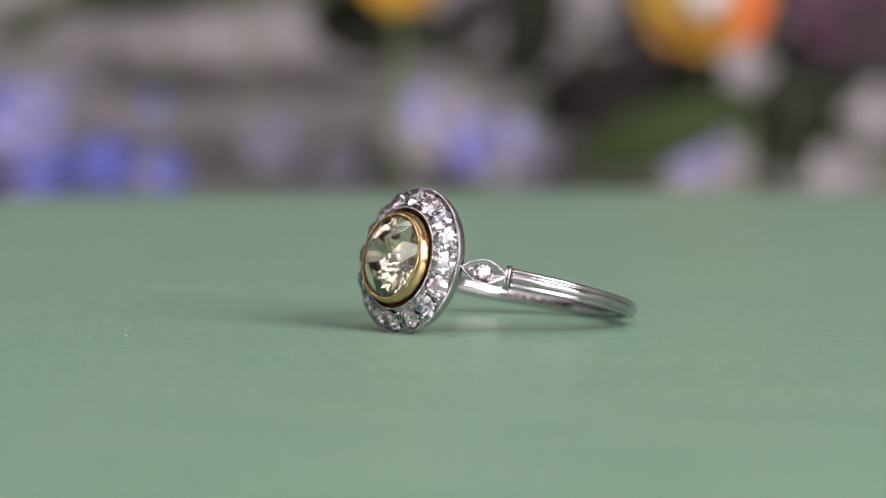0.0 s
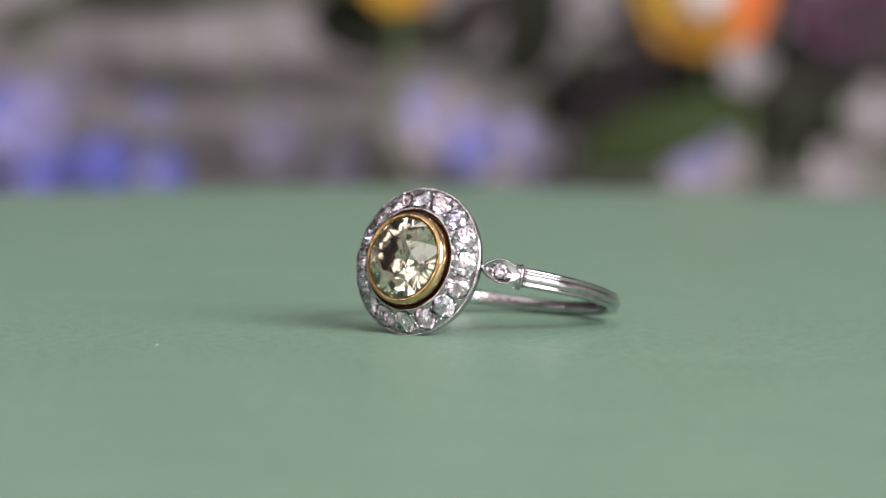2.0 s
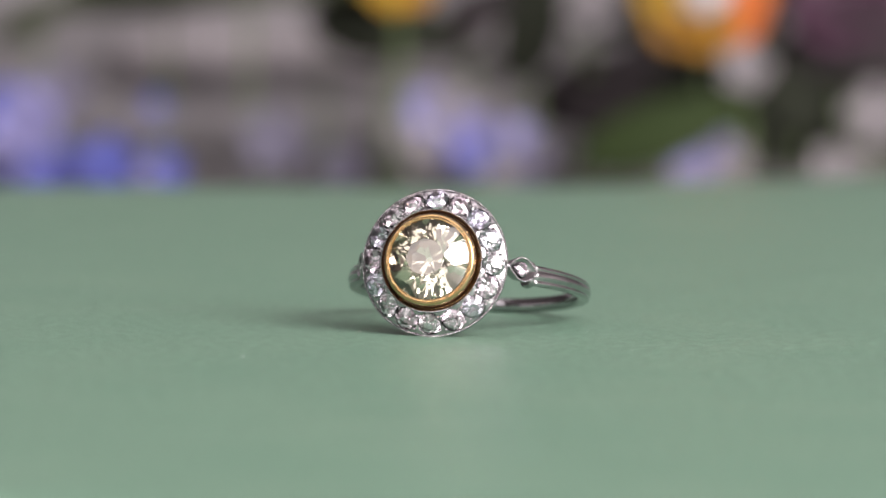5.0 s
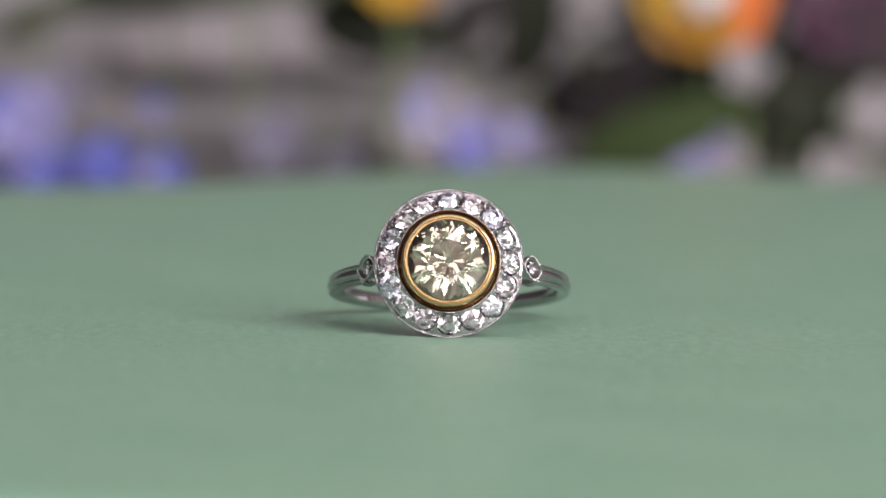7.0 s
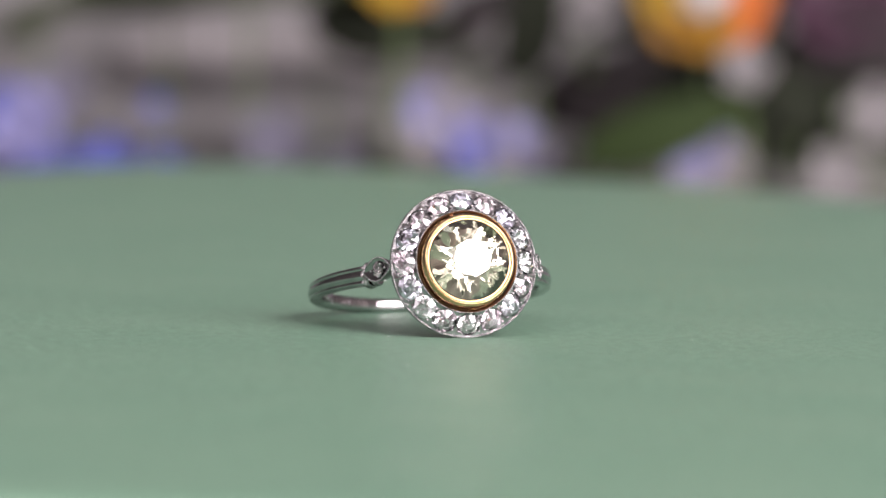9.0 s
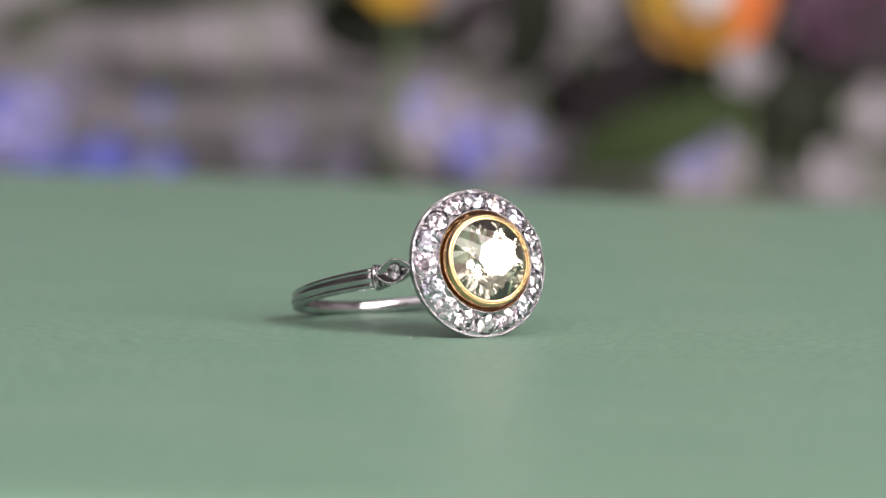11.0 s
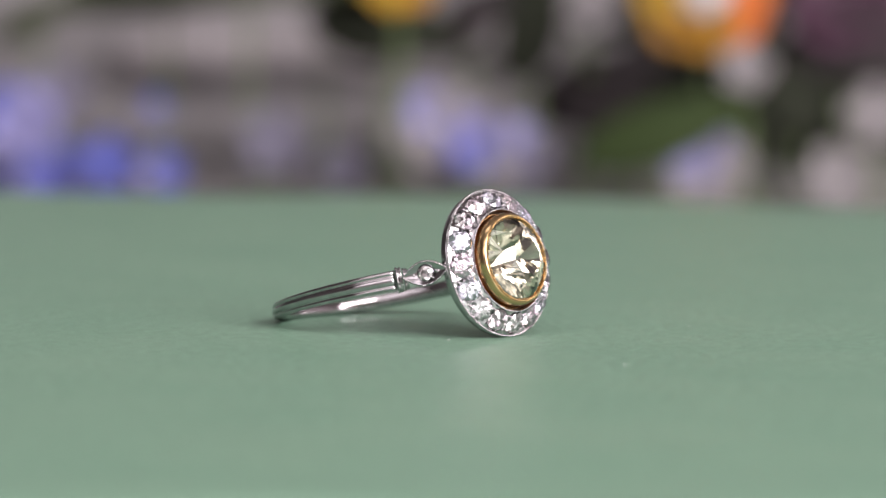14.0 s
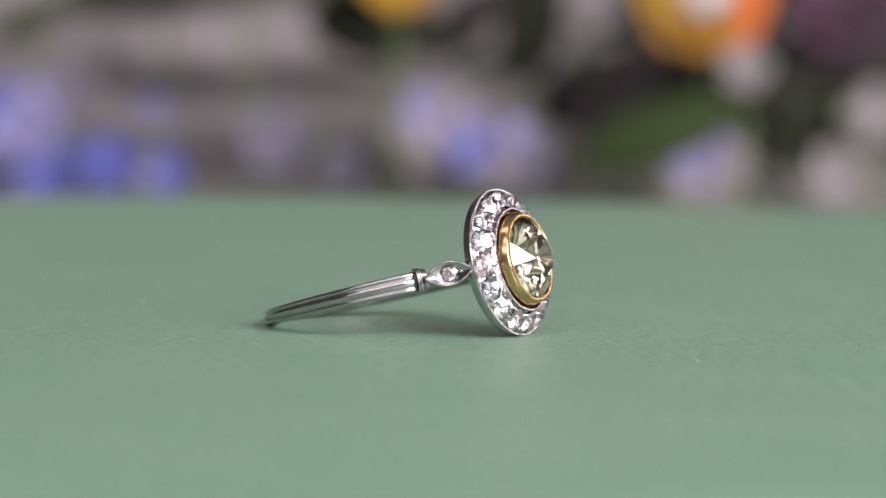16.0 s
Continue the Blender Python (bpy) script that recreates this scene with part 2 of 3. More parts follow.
def green_card():
    t = thing("green_card", "sage green card with an uneven rim, on the turntable", "card")
    bm = bmesh.new()
    n = 240
    prof = [(0.0, 0.0), (0.35, 0.0), (0.7, 0.0), (0.94, 0.0), (0.997, -0.00005), (1.0, -0.0004), (1.0, -0.0018), (0.997, -0.0022), (0.5, -0.0022), (0.0, -0.0022)]
    rows = []
    for s, z in prof:
        if s == 0:
            rows.append([bm.verts.new((0, 0, z))] * n)
        else:
            rows.append([bm.verts.new((s * outline(k * 360 / n) * math.cos(2 * math.pi * k / n), s * outline(k * 360 / n) * math.sin(2 * math.pi * k / n), z)) for k in range(n)])
    for a, b in zip(rows, rows[1:]):
        for k in range(n):
            j = (k + 1) % n
            q = []
            for v in (a[k], b[k], b[j], a[j]):
                if v not in q:
                    q.append(v)
            bm.faces.new(q)
    part("card_sheet", bm, CARD, t)
    return t


def lint(t):
    """White specks of lint, part of the card's surface."""
    rng = random.Random(5)
    spots = [(-10.63, -25.17, 0.11), (-7.25, -4.73, 0.13), (15.7, -10.1, 0.09), (4.6, 32.2, 0.12), (9.4, 1.95, 0.08), (-2.3, -13.9, 0.07)]
    for k in range(16):
        spots.append((rng.uniform(-45, 45), rng.uniform(-40, 25), rng.uniform(0.03, 0.06)))
    for x, y, s in spots:
        bm = bmesh.new()
        pts = []
        for k in range(7):
            pts.append(Vector((rng.uniform(-1, 1), rng.uniform(-1, 1), rng.uniform(0, 0.8))) * s * MM)
        for p in pts:
            bm.verts.new(p)
        bmesh.ops.convex_hull(bm, input=bm.verts[:])
        part("lint", bm, LINT, t, m=Matrix.Translation((x * MM, y * MM, 0.00001)))


platter = turntable()
card = green_card()
lint(card)

# ---- the ring ----
TH = radians(13.9)
DV, UV, XV = Vector((0, -math.cos(TH), math.sin(TH))), Vector((0, math.sin(TH), math.cos(TH))), Vector((1, 0, 0))
R_HALO = 5.855
HC = Vector((-1.2208, -4.550, R_HALO * math.cos(TH) - 0.04)) * MM  # middle of the halo's face
TH2 = radians(14.4)  # the hoop leans a little more than the face
DV2, UV2 = Vector((0, -math.cos(TH2), math.sin(TH2))), Vector((0, math.sin(TH2), math.cos(TH2)))
SC = HC - DV2 * 11.395 * MM  # middle of the finger hole


def basis(x, y, z, o):
    m = Matrix.Identity(4)
    for i, v in enumerate((x, y, z, o)):
        m.col[i][:3] = v
    return m


DISC = basis(XV, UV, DV, HC)      # x across, y up the face, z out of it
HOOP = basis(XV, DV2, -UV2, SC)     # x across, y towards the face, z along the finger
N_STONE, R_STONE, S_STONE = 16, 4.89, 0.935
RISE = 1.15 / 1.68                # the halo's face climbs towards the bezel
BETA = math.atan(RISE)
CB, SB = math.cos(BETA), math.sin(BETA)


def on_cone(p, depth):
    """A point of the halo's sloping face, from its plan place p in mm and its depth along the face's normal."""
    r = p.length
    q = p.normalized() * (r + depth * SB)
    return (q.x * MM, q.y * MM, ((5.72 - r) * RISE + depth * CB) * MM)


def halo_plate(ring):
    """Platinum cone with sixteen drilled seats, scalloped edges and a tapered outer wall."""
    bm = bmesh.new()
    hs = math.pi / N_STONE
    r0, r1 = 4.07, 5.72
    nh = 36
    for i in range(N_STONE):
        a0 = math.pi / 2 + i * 2 * hs
        e, f = Vector((math.cos(a0), math.sin(a0))), Vector((-math.sin(a0), math.cos(a0)))
        rings = [[], [], [], [], []]
        for k in range(nh):
            b = 2 * math.pi * k / nh
            dr = e * math.cos(b) * CB + f * math.sin(b)
            lo, hi = 0.0, 3.0
            for _ in range(28):
                s = (lo + hi) / 2
                p = e * R_STONE + dr * s
                ang = abs(math.atan2(p.dot(f), p.dot(e)))
                if r0 < p.length < r1 and ang < hs:
                    lo = s
                else:
                    hi = s
            rad = min(0.95, lo * 0.985)
            for lst, rr, z in zip(rings, (lo, rad, rad * 0.96, 0.70, 0.48), (0.0, -0.03, -0.13, -0.45, -0.80)):
                lst.append(bm.verts.new(on_cone(e * R_STONE + dr * rr, z)))
        for a, b in zip(rings, rings[1:]):
            for k in range(nh):
                j = (k + 1) % nh
                bm.faces.new((a[k], a[j], b[j], b[k]))
    bmesh.ops.remove_doubles(bm, verts=bm.verts[:], dist=0.012 * MM)
    prof = [(5.70, 0.0), (5.73, -0.02), (5.81, -0.03), (5.85, -0.08), (5.80, -0.36), (5.67, -0.72), (5.58, -0.82), (5.48, -0.82), (5.46, -0.70), (5.60, -0.25)]
    lathe(bm, [(r * MM, z * MM) for r, z in prof], 128)
    prof = [(4.28, -0.75), (4.26, -0.88), (4.05, -0.88), (4.00, -0.75),
            (3.96, 0.90), (3.97, 1.08), (4.03, 1.12), (4.09, 1.10)]
    lathe(bm, [(r * MM, z * MM) for r, z in prof], 128)
    bmesh.ops.recalc_face_normals(bm, faces=bm.faces[:])
    me = mesh_of("halo_plate", bm, PLATINUM, False)
    part("halo_plate", me, PLATINUM, ring, "round platinum halo plate sloping up to the bezel", DISC)


def milgrain(name, parent, mat, radius, z, count, size, m, label=""):
    bm = bmesh.new()
    for k in range(count):
        a = 2 * math.pi * k / count
        bead(bm, (radius * math.cos(a) * MM, radius * math.sin(a) * MM, z * MM), size * MM)
    part(name, bm, mat, parent, label, m)


def halo_stones(ring):
    rng = random.Random(3)
    kinds = []
    for k in range(8):
        kinds.append(mesh_of("halo_diamond", old_cut(S_STONE * MM * rng.uniform(0.97, 1.02), rng.uniform(0.34, 0.42) * MM, rng.uniform(0.72, 0.80) * MM, rng.uniform(0.38, 0.48), rng.uniform(0.06, 0.11),
                                                 rng.uniform(0.66, 0.74), rng.uniform(0.24, 0.38), seed=k + 20, rough=0.035), DIAMOND, False))
    for i in range(N_STONE):
        a = math.pi / 2 + i * 2 * math.pi / N_STONE
        p = on_cone(Vector((R_STONE * math.cos(a), R_STONE * math.sin(a))), 0.0)
        m = DISC @ Matrix.Translation(p) @ pose(0, 0, 0, 0, 0, math.degrees(a)) @ pose(0, 0, 0, 0, math.degrees(BETA), 0) @ pose(0, 0, 0, rng.uniform(-5, 5), rng.uniform(-5, 5), rng.uniform(0, 45))
        part("halo_diamond", kinds[(i * 3) % 8], DIAMOND, ring, m=m)
    bm = bmesh.new()
    bead(bm, (0, 0, 0), 0.125 * MM)
    grain = mesh_of("grain", bm, PLATINUM)
    for i in range(N_STONE):
        a = math.pi / 2 + (i + 0.5) * 2 * math.pi / N_STONE
        for r, s in ((5.38, 0.045), (5.38, -0.045), (4.42, 0.03), (4.42, -0.03)):
            p = on_cone(Vector((r * math.cos(a + s), r * math.sin(a + s))), 0.05)
            part("grain", grain, PLATINUM, ring, m=DISC @ Matrix.Translation(p))


def bezel(ring):
    bm = bmesh.new()
    prof = [(3.30, -1.5), (3.46, -1.5), (3.55, -0.9), (3.58, 0.30), (3.60, 0.55), (3.73, 0.60), (3.75, 0.70), (3.72, 0.80), (3.72, 1.00), (3.69, 1.40), (3.63, 1.72), (3.55, 1.88), (3.47, 1.95),
            (3.40, 1.95), (3.29, 1.90), (3.18, 1.91), (3.12, 1.95), (3.08, 1.90), (3.10, 1.78), (3.30, 1.60), (3.25, 1.1), (2.9, 0.4), (2.6, -0.4), (2.6, -1.2), (3.0, -1.5)]
    lathe(bm, [(r * MM, z * MM) for r, z in prof], 128, True)
    bmesh.ops.recalc_face_normals(bm, faces=bm.faces[:])
    bz = part("bezel", bm, GOLD, ring, "tall yellow gold bezel", DISC)
    milgrain("bezel_milgrain", bz, GOLD, 3.35, 1.985, 128, 0.088, None)
    milgrain("base_milgrain", bz, GOLD, 3.725, 0.74, 160, 0.072, None)
    # red gold sleeve that lines the halo's opening, its colour darkened as recess shade
    bm = bmesh.new()
    prof = [(3.955, 0.98), (3.90, 0.98), (3.88, 0.60), (3.88, -0.20), (3.84, -0.34), (3.56, -0.40), (3.56, -0.55), (3.955, -0.55)]
    lathe(bm, [(r * MM, z * MM) for r, z in prof], 128, True)
    bmesh.ops.recalc_face_normals(bm, faces=bm.faces[:])
    part("gallery", bm, SHADED_RED_GOLD, ring, "red gold gallery round the bezel, coloured dark as a shaded recess", DISC)
    part("center_diamond", old_cut(3.22 * MM, 1.24 * MM, 2.44 * MM, 0.47, 0.085, 0.72, 0.30, seed=9, rough=0.010), YELLOW_DIAMOND, ring, "pale yellow old-cut diamond", DISC @ pose(0, 0, 1.90 * MM, 0, 0, 8), False)
    # small bars that tie the bezel to the halo
    for a in (2, 104, 184, 232):
        bm = bmesh.new()
        box(bm, 3.5 * MM, 3.92 * MM, -0.17 * MM, 0.17 * MM, 0.1 * MM, 0.72 * MM)
        bmesh.ops.bevel(bm, geom=bm.edges[:], offset=0.04 * MM, segments=1, affect="EDGES")
        part("gallery_bar", bm, SHADED_RED_GOLD, ring, m=DISC @ pose(0, 0, 0, 0, 0, a), smooth=False)


def shank(ring):
    """Triple-reeded band swept from collar to collar round the back."""
    bm = bmesh.new()
    a0, a1, n = 44.5, -224.5, 120
    rows = []
    for i in range(n + 1):
        u = i / n
        a = radians(a0 + (a1 - a0) * u)
        s = abs(2 * u - 1)
        w = (0.51 + 0.28 * s ** 1.2)
        sec = []
        for k in range(25):
            q = -1 + 2 * k / 24
            if abs(q) < 0.46:
                h = 0.30 * math.sqrt(max(0, 1 - (q / 0.50) ** 2))
            else:
                h = -0.06 + 0.24 * math.sqrt(max(0, 1 - ((abs(q) - 0.73) / 0.275) ** 2))
            sec.append((9.45 + h, q * w))
        for k in range(9):
            q = 1 - 2 * k / 8
            sec.append((8.62 - 0.10 * (1 - q * q) + 0.12 * abs(q) ** 6, q * w * 0.93))
        rows.append([bm.verts.new((r * math.cos(a) * MM, r * math.sin(a) * MM, z * MM)) for r, z in sec])
    m = len(rows[0])
    for a, b in zip(rows, rows[1:]):
        for k in range(m):
            bm.faces.new((a[k], a[(k + 1) % m], b[(k + 1) % m], b[k]))
    bm.faces.new(rows[0])
    bm.faces.new(rows[-1])
    bmesh.ops.recalc_face_normals(bm, faces=bm.faces[:])
    sh = part("shank", bm, PLATINUM, ring, "slim reeded platinum shank", HOOP)
    # worn marks stamped inside the band, past reading
    bm = bmesh.new()
    box(bm, -0.02 * MM, 0.02 * MM, -0.24 * MM, 0.24 * MM, -0.22 * MM, 0.22 * MM)
    mark = mesh_of("stamped_mark", bm, TARNISH, False)
    for a in (-139, -134.5, -130, -124, -119.5, -115):
        part("stamped_mark", mark, TARNISH, sh, m=pose(0, 0, 0, 0, 0, a) @ pose(8.52 * MM, 0, 0))


def collar_mesh():
    """A rounded flange round the shank; x outward, y along the band, z along the finger."""
    bm = bmesh.new()
    rows = []
    for y, g in ((-0.24, 0.86), (-0.24, 0.95), (-0.19, 1.03), (-0.09, 1.03), (-0.05, 0.93), (0.05, 0.90), (0.09, 0.98), (0.17, 1.0), (0.22, 0.93), (0.22, 0.80)):
        row = []
        for k in range(28):
            a = 2 * math.pi * k / 28
            c, s = math.cos(a), math.sin(a)
            row.append(bm.verts.new((0.84 * g * math.copysign(abs(c) ** 0.7, c) * MM, y * MM, 1.0 * g * math.copysign(abs(s) ** 0.7, s) * MM)))
        rows.append(row)
    for a, b in zip(rows, rows[1:]):
        for k in range(28):
            bm.faces.new((a[k], a[(k + 1) % 28], b[(k + 1) % 28], b[k]))
    bm.faces.new(rows[0])
    bm.faces.new(rows[-1])
    bmesh.ops.recalc_face_normals(bm, faces=bm.faces[:])
    return mesh_of("collar", bm, PLATINUM)


def marquise(t, half, wide):
    """Half width of the pointed oval at t from -1 to 1."""
    return wide * (1 - abs(t) ** 1.9) ** 0.95


def shoulder_meshes():
    """Pointed-oval setting: x along it, y across, z outward."""
    L, Wd = 2.0, 1.0
    bm = bmesh.new()
    n = 24
    loop = []
    for k in range(n):
        loop.append((-1 + 2 * k / n, 1))
    for k in range(n):
        loop.append((1 - 2 * k / n, -1))
    def ring_at(s, z, sx=None):
        return [bm.verts.new((t * L * (sx or s) * MM, sg * max(0.05, marquise(t, L, Wd)) * s * MM, z * MM)) for t, sg in loop]
    levels = [ring_at(0.55, -1.15), ring_at(0.80, -0.8), ring_at(0.93, -0.25), ring_at(1.0, 0.0), ring_at(0.97, 0.06), ring_at(0.84, 0.06, 0.88), ring_at(0.76, -0.03, 0.80)]
    m = len(loop)
    for a, b in zip(levels, levels[1:]):
        for k in range(m):
            bm.faces.new((a[k], a[(k + 1) % m], b[(k + 1) % m], b[k]))
    bm.faces.new(levels[0])
    # dished floor with a raised seat
    floor = [bm.verts.new((0.55 * math.cos(2 * math.pi * (k + 0.5) / m + math.pi) * MM, -0.55 * math.sin(2 * math.pi * (k + 0.5) / m + math.pi) * MM, -0.04 * MM)) for k in range(m)]
    for k in range(m):
        bm.faces.new((levels[-1][k], levels[-1][(k + 1) % m], floor[(k + 1) % m], floor[k]))
    low = [bm.verts.new((v.co.x * 0.5, v.co.y * 0.5, -0.5 * MM)) for v in floor]
    for k in range(m):
        bm.faces.new((floor[k], floor[(k + 1) % m], low[(k + 1) % m], low[k]))
    bm.faces.new(low)
    bmesh.ops.recalc_face_normals(bm, faces=bm.faces[:])
    body = mesh_of("shoulder", bm, PLATINUM)
    bm = bmesh.new()
    prev, acc = None, 1.0
    for k in range(801):
        t = -0.97 + 1.94 * k / 800
        p = Vector((t * L * 0.93, max(0.04, marquise(t, L, Wd)) * 0.91, 0.07))
        acc += (p - prev).length if prev else 0
        prev = p
        if acc >= 0.19:
            acc = 0
            for sg in (1, -1):
                bead(bm, (p.x * MM, sg * p.y * MM, p.z * MM), 0.088 * MM)
    grain = mesh_of("shoulder_milgrain", bm, PLATINUM)
    stone = mesh_of("shoulder_diamond", old_cut(0.64 * MM, 0.22 * MM, 0.50 * MM, 0.46, 0.1), DIAMOND, False)
    bm = bmesh.new()
    for a in (40, 140, 220, 320):
        bead(bm, (0.55 * math.cos(radians(a)) * MM, 0.55 * math.sin(radians(a)) * MM, 0.0), 0.11 * MM)
    for x in (-0.95, 0.95):
        bead(bm, (x * MM, 0, -0.04 * MM), 0.13 * MM)
    claws = mesh_of("grains", bm, PLATINUM)
    return body, grain, stone, claws


def shoulders(ring):
    body, grain, stone, claws = shoulder_meshes()
    col = collar_mesh()
    for sg in (1, -1):
        a = radians(46.2)
        c, s = math.cos(a), math.sin(a)
        o = Vector((sg * 9.12 * c, 9.12 * s, 0)) * MM
        part("collar", col, PLATINUM, ring, "flanged platinum collar", HOOP @ basis(Vector((sg * c, s, 0)), Vector((-s * sg, c, 0)), Vector((0, 0, sg)), o))
        if sg < 0:
            o = Vector((-9.0 * math.cos(a + 0.058), 9.0 * math.sin(a + 0.058), 0)) * MM
            part("collar", col, PLATINUM, ring, "flanged platinum collar", HOOP @ basis(Vector((-c, s, 0)), Vector((s, c, 0)), Vector((0, 0, -1)), o) @ Matrix.Diagonal((0.86, 0.8, 0.86, 1)))
        # the pointed oval runs from the collar up to the back of the halo
        p0, p1 = Vector((sg * 7.12, 6.95, 0)), Vector((sg * 5.65, 10.65, 0))
        ax = (p1 - p0).normalized()
        out = Vector((ax.y * sg, -ax.x * sg, 0))
        if out.x * sg < 0:
            out = -out
        mid = (p0 + p1) / 2 + out * 0.28 + ax * (0.6 if sg < 0 else 0.35)
        sh = part("shoulder", body, PLATINUM, ring, "pointed-oval platinum shoulder", HOOP @ basis(ax, out.cross(ax), out, mid * MM))
        part("shoulder_milgrain", grain, PLATINUM, sh)
        part("shoulder_diamond", stone, DIAMOND, sh, m=pose(0, 0, -0.02 * MM, 3, 2, 11))
        part("grains", claws, PLATINUM, sh)
        # stay from the oval's tip to the back of the halo
        bm = bmesh.new()
        box(bm, -0.25 * MM, 0.25 * MM, -0.5 * MM, 0.6 * MM, -0.3 * MM, 0.3 * MM)
        part("stay", bm, PLATINUM, ring, m=HOOP @ Matrix.Translation(Vector((sg * 5.3, 10.1, 0)) * MM), smooth=False)


def diamond_ring():
    ring = thing("ring", "platinum halo ring with yellow diamond, leaning on green card", "ring")
    halo_plate(ring)
    milgrain("outer_milgrain", ring, PLATINUM, 5.775, 0.03, 190, 0.102, DISC)
    milgrain("inner_milgrain", ring, PLATINUM, 4.03, 1.15, 144, 0.09, DISC)
    halo_stones(ring)
    bezel(ring)
    shank(ring)
    shoulders(ring)
    return ring


ring = diamond_ring()

# ---- flowers behind ----


def petal_mesh(name, length, width, cup, mat, nx=6, ny=8):
    """A cupped petal that starts at the origin, runs along x and bends towards z."""
    bm = bmesh.new()
    g = []
    for j in range(ny + 1):
        v = j / ny
        row = []
        for i in range(nx + 1):
            u = -1 + 2 * i / nx
            w = width * 0.5 * (0.18 + 0.82 * math.sin(min(1, v * 1.08) * math.pi * 0.62) ** 0.9) * (1 if v < 0.8 else math.sqrt(max(0.04, 1 - ((v - 0.8) / 0.2) ** 2 * 0.85)))
            z = cup * length * (v ** 1.6) + 0.10 * width * u * u + 0.02 * length * math.sin(9 * u + 5 * v)
            row.append(bm.verts.new((length * v * (1 - 0.25 * cup * v), u * w, z)))
        g.append(row)
    for j in range(ny):
        for i in range(nx):
            bm.faces.new((g[j][i], g[j][i + 1], g[j + 1][i + 1], g[j + 1][i]))
    top = bm.faces[:]
    ex = bmesh.ops.extrude_face_region(bm, geom=top)
    for v in [q for q in ex["geom"] if isinstance(q, bmesh.types.BMVert)]:
        v.co.z -= max(0.0002, length * 0.02)
    bmesh.ops.recalc_face_normals(bm, faces=bm.faces[:])
    return mesh_of(name, bm, mat)


def rod(bm, a, b, r, n=8):
    a, b = Vector(a), Vector(b)
    q = Vector((0, 0, 1)).rotation_difference((b - a).normalized())
    lo = [bm.verts.new(a + q @ Vector((r * math.cos(2 * math.pi * k / n), r * math.sin(2 * math.pi * k / n), 0))) for k in range(n)]
    hi = [bm.verts.new(b + (v.co - a)) for v in lo]
    for k in range(n):
        bm.faces.new((lo[k], lo[(k + 1) % n], hi[(k + 1) % n], hi[k]))
    bm.faces.new(lo[::-1])
    bm.faces.new(hi)


def flower(name, label, x, y, z, size, petals, centre, tilt=70, turn=0, rows=1, width=0.75, cup=0.18, core=0.2):
    """A bloom whose middle is at (x, y, z) in mm, on a stem from the table. petals: colour letters round the bloom."""
    top = back(x * MM, y * MM, z * MM)
    size *= BACK
    base = Vector((top.x, top.y, TZ))
    t = thing(name, label, "flower", Matrix.Translation(base), group=name.replace("_", " ") + "s behind the card")
    head = Matrix.Translation((0, 0, top.z - TZ)) @ pose(0, 0, 0, tilt, 0, 0) @ pose(0, 0, 0, 0, 0, turn)
    rng = random.Random(int(x * 7 + z * 3))
    cache = {}
    for row in range(rows):
        f = 1.0 - 0.28 * row
        for k, c in enumerate(petals):
            key = (c, row)
            if key not in cache:
                cache[key] = petal_mesh("petal", size * f * MM, size * width * f * MM, cup + 0.22 * row, PALLET[c])
            a = 360 * (k + 0.5 * row) / len(petals)
            part("petal", cache[key], None, t, m=head @ pose(0, 0, row * 0.04 * size * MM, 0, 0, a + rng.uniform(-5, 5)) @ pose(0, 0, 0, rng.uniform(-8, 8), rng.uniform(-8, 8), 0))
    bm = bmesh.new()
    r = core * size * MM
    lathe(bm, [(0.02 * r, r * 0.75), (0.5 * r, r * 0.66), (0.85 * r, r * 0.4), (r, 0.0), (0.8 * r, -0.3 * r), (0.1 * r, -0.5 * r)], 20)
    part("flower_center", bm, PALLET[centre], t, m=head)
    bm = bmesh.new()
    rod(bm, (0, 0.004, 0), head.translation - Vector((0, 0, 0.001)), 0.0005)
    part("stem", bm, STEM, t)
    return t


def leaf(name, label, x, y, z, length, width, mat, tilt, roll=60, turn=0):
    """A leaf on its stalk; tilt is its rise to the right in degrees, roll how far its face leans to the front."""
    top = back(x * MM, y * MM, z * MM)
    length, width = length * BACK, width * BACK
    t = thing(name, label, "leaf", Matrix.Translation((top.x, top.y, TZ)), group="leaves among the flowers")
    bm = bmesh.new()
    g = []
    for j in range(13):
        v = j / 12
        w = width * 0.5 * math.sin(math.pi * v ** 0.8) ** 0.8 if 0 < v < 1 else 0.02 * width
        row = []
        for u in (-1, -0.5, 0, 0.5, 1):
            row.append(bm.verts.new(((v - 0.5) * length * MM, u * w * MM, (0.12 * width * abs(u) - 0.10 * length * (2 * v - 1) ** 2) * MM)))
        g.append(row)
    for a, b in zip(g, g[1:]):
        for i in range(4):
            bm.faces.new((a[i], a[i + 1], b[i + 1], b[i]))
    ex = bmesh.ops.extrude_face_region(bm, geom=bm.faces[:])
    for v in [q for q in ex["geom"] if isinstance(q, bmesh.types.BMVert)]:
        v.co.z -= 0.0004
    bmesh.ops.recalc_face_normals(bm, faces=bm.faces[:])
    m = Matrix.Translation((0, 0, top.z - TZ)) @ pose(0, 0, 0, 0, -tilt, turn) @ pose(0, 0, 0, roll, 0, 0)
    part("blade", bm, mat, t, m=m)
    bm = bmesh.new()
    rod(bm, (0, 0.003, 0), (0, 0.001, top.z - TZ - 0.0008), 0.0004)
    part("stalk", bm, STEM, t)
    return t


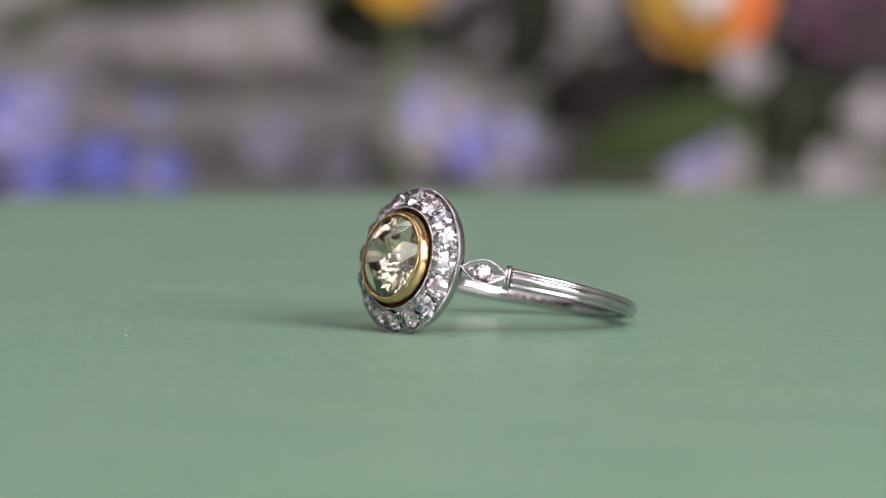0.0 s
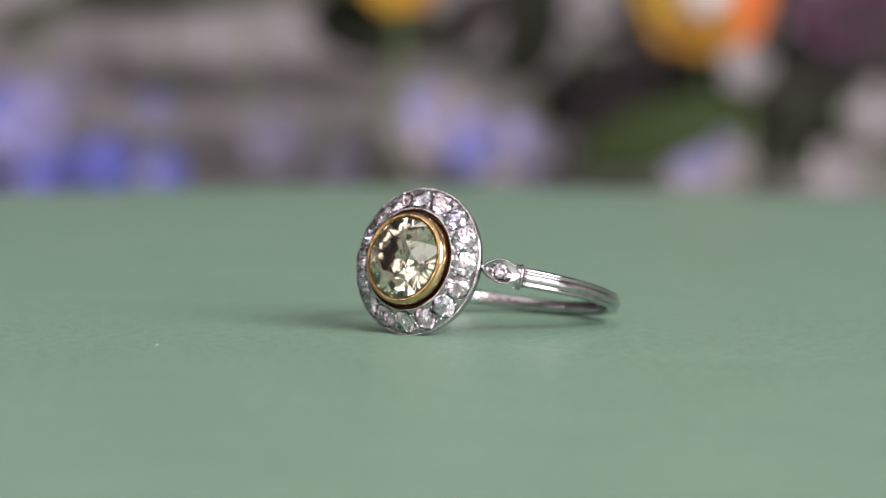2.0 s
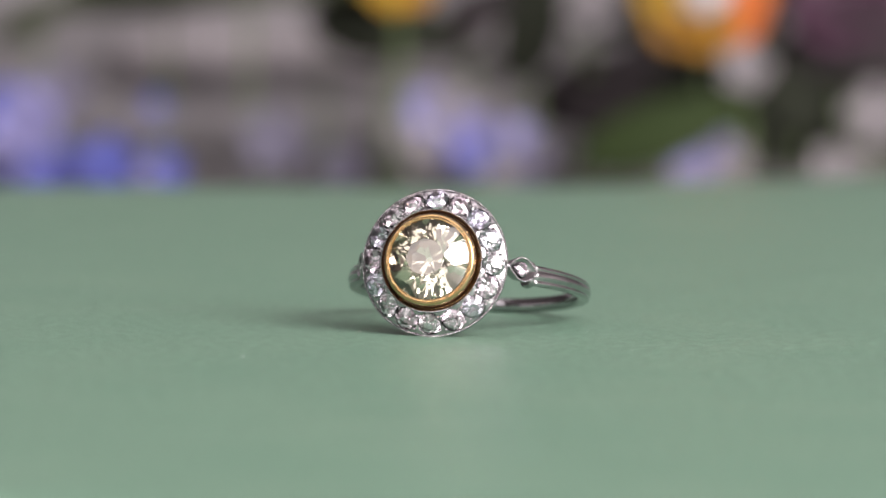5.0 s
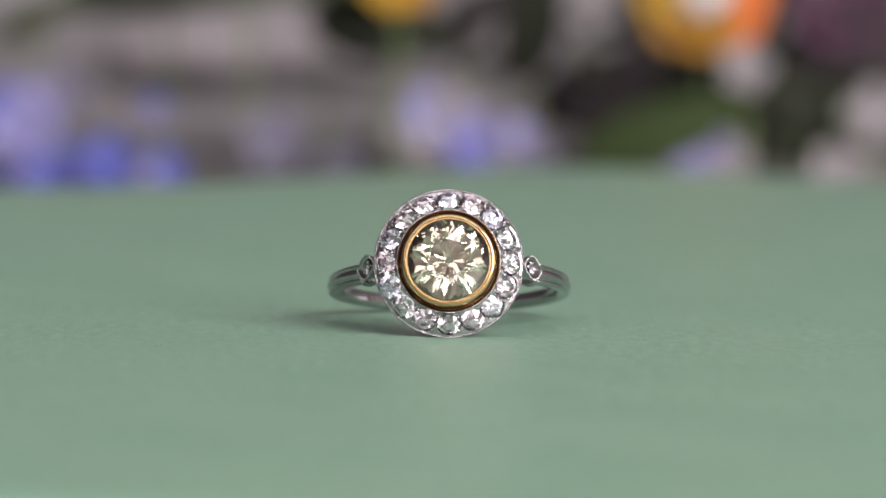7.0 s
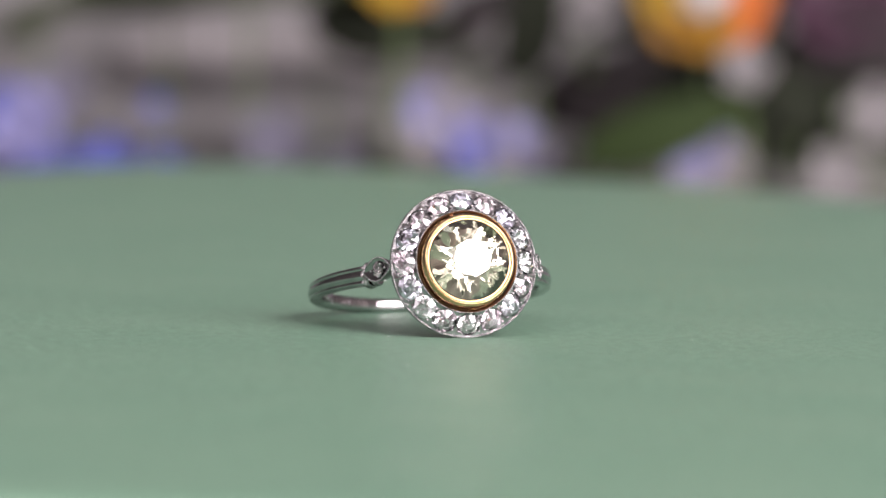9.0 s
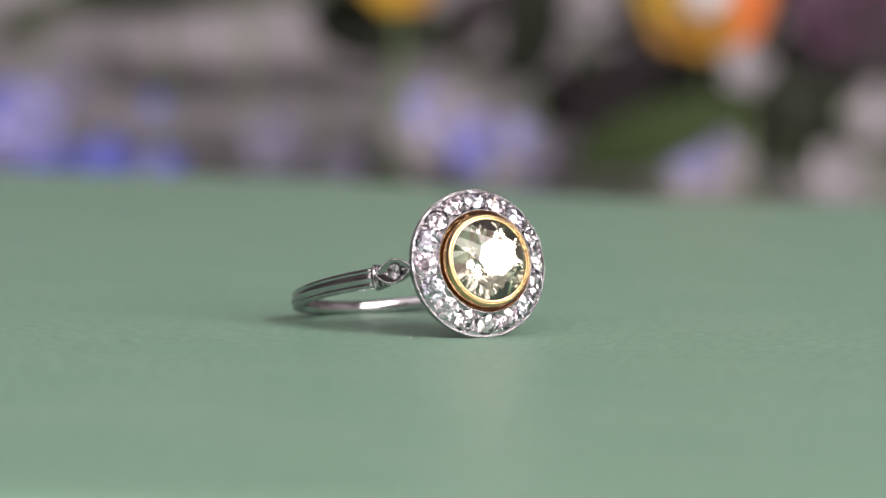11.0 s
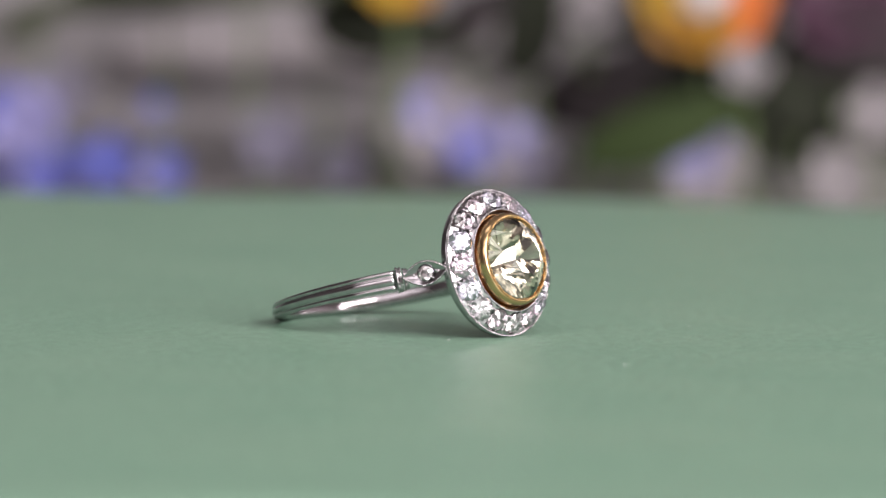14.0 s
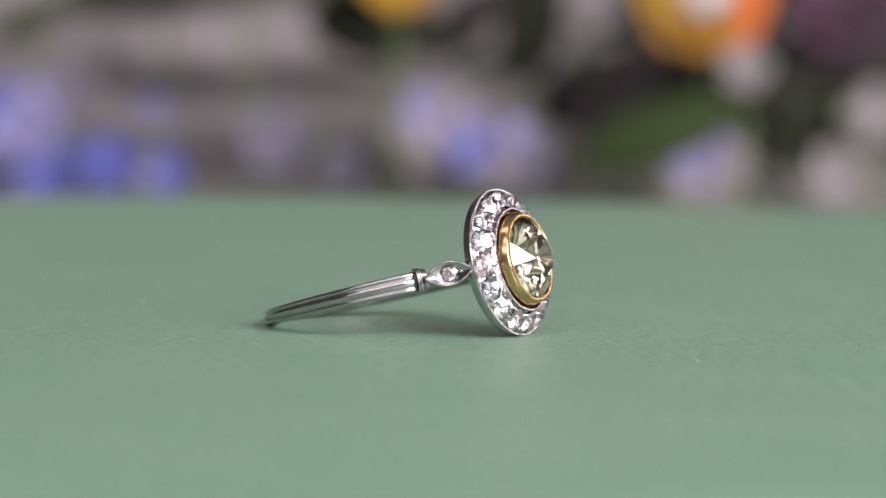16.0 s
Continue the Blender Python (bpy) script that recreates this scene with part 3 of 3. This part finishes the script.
# bright blooms
flower("orange_flower", "orange and yellow bloom with a white center", 63, 850, -3, 18, "oooyyaao", "W", 72, 0, 2, 0.8, 0.12, 0.44)
flower("yellow_flower", "yellow orange bloom on a thin stem", -12, 870, 1, 11, "yyayya", "a", 70, 10, 1)
flower("purple_flower", "dark purple bloom on a thin stem", 99, 880, -3, 20, "pppppp", "p", 70, 20, 2)
# white blooms
flower("white_flower", "small white bloom on a thin stem", 72, 835, -21, 7, "wwwww", "w", 70, 5, 2)
flower("white_flower", "small white bloom on a thin stem", 104, 840, -33, 8.5, "wwwww", "w", 70, 25, 2)
flower("white_flower", "wide white bloom with a lilac center", 61, 830, -46, 13, "wvvwww", "v", 64, 15, 2)
flower("white_flower", "wide white bloom standing low among leaves", 95, 840, -49, 10, "wwwww", "w", 66, 40, 2)
flower("white_flower", "pale grey white bloom behind the leaves", 36, 900, -7, 9, "wwwww", "w", 70, 50, 1)
flower("white_flower", "white bloom with blue petals on one side", -2, 845, -37, 13, "vwvwwv", "v", 70, 0, 2)
flower("blue_flower", "small vivid blue bloom on a thin stem", 5, 835, -41, 6, "bvbvb", "b", 72, 30, 2)
flower("lilac_flower", "small pale lilac bloom on a thin stem", 16, 850, -43, 10, "lvlwl", "l", 70, 10, 1)
# blue blooms
flower("blue_flower", "pale violet blue bloom on a thin stem", -106, 845, -34, 12, "vvbvvv", "v", 70, 0, 2)
flower("blue_flower", "vivid blue bloom on a thin stem", -83, 835, -43, 8, "bbbbb", "b", 70, 20, 2)
flower("blue_flower", "violet blue bloom on a thin stem", -96, 850, -45, 8, "bvbvb", "v", 68, 45, 2)
flower("lilac_flower", "greyish lilac bloom on a thin stem", -74, 880, -34, 6, "lblll", "l", 70, 5, 1)
flower("lilac_flower", "greyish lilac bloom on a thin stem", -44, 880, -41, 9, "lllll", "l", 70, 15, 1)
flower("lilac_flower", "greyish lilac bloom on a thin stem", -27, 880, -48, 7, "lllll", "l", 70, 35, 1)
flower("blue_flower", "vivid blue bloom on a thin stem", -100, 838, -47, 7, "bbvbb", "b", 70, 50, 2)
flower("blue_flower", "pale violet blue bloom on a thin stem", -108, 862, -32, 8, "vlvvl", "l", 70, 25, 1)
flower("blue_flower", "vivid blue bloom on a thin stem", -70, 850, -46, 6, "bbvbb", "b", 70, 35, 1)
# leaves
leaf("green_leaf", "dark green leaf among white blooms", 52, 822, -35, 46, 15, LEAF, 18, 84)
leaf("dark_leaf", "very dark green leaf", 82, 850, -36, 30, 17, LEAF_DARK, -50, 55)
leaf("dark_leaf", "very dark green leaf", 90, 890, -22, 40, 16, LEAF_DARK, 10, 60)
# next three dark leaves stand in for shaded gaps between the blooms
leaf("dark_leaf", "dark leaf standing in for shade among the blooms", 45, 900, -26, 46, 15, LEAF_PLUM, 5, 60)
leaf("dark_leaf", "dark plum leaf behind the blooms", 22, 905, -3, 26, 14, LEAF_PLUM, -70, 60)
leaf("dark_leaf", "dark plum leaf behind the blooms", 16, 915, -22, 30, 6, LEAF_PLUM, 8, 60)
leaf("olive_leaf", "olive leaf over the grey cloth", -72, 900, -3, 62, 14, LEAF_OLIVE, 2, 60)
leaf("olive_leaf", "olive leaf over the grey cloth", -104, 890, -9, 28, 8, LEAF_OLIVE, 25, 60)
leaf("olive_leaf", "olive leaf over the grey cloth", -32, 905, -2, 50, 10, LEAF_OLIVE, -4, 60)

# more leaves, the dark ones added to deepen shaded gaps by the blooms
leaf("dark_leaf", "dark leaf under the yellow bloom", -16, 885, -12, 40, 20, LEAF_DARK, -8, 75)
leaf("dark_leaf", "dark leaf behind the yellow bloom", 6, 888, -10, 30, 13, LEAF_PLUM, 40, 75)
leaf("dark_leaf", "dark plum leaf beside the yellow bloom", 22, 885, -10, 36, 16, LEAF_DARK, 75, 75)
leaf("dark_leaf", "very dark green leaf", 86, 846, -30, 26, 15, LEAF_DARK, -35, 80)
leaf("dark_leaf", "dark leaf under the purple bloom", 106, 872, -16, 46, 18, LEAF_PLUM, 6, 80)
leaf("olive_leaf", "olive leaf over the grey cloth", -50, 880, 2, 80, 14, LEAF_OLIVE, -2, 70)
leaf("dark_leaf", "dark leaf standing in for shade by the orange bloom", 76, 872, -14, 34, 14, LEAF_DARK, 60, 75)
# near-black leaves added as shade in the gaps behind the right-hand blooms
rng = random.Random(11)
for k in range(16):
    leaf("dark_leaf", "near-black leaf added as shade behind the blooms", 34 + 5.4 * k + rng.uniform(-3, 3), rng.uniform(885, 925), rng.uniform(-44, -4) if k > 3 else rng.uniform(-34, 4),
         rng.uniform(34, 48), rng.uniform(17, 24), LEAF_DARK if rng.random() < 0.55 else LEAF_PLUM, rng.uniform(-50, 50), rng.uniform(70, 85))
flower("blue_flower", "pale violet blue bloom on a thin stem", -113, 850, -44, 10, "vvvbv", "v", 70, 30, 2)
flower("blue_flower", "pale violet blue bloom on a thin stem", -97, 870, -28, 8, "lllwl", "l", 70, 10, 1)

# ---- turning ----


def motions():
    rows = []
    for k in range(17):
        t = float(k)
        rows.append((t, pose(0, 0, 0, 0, 0, 7.0324 * (t - 7.0342) - 0.015557 * (t - 8) ** 2)))
    lean = pose(0, 0, 0, 0, 1.15, 0)  # the turntable stands a little aslant
    walk(ring, [(t, pose(0, 0, 0, 0, 0.5, 0) @ m) for t, m in rows])
    walk(card, [(t, lean @ m) for t, m in rows])
    walk(platter, [(t, Matrix.Translation((0, 0, 0.0490)) @ lean @ m) for t, m in rows])


motions()
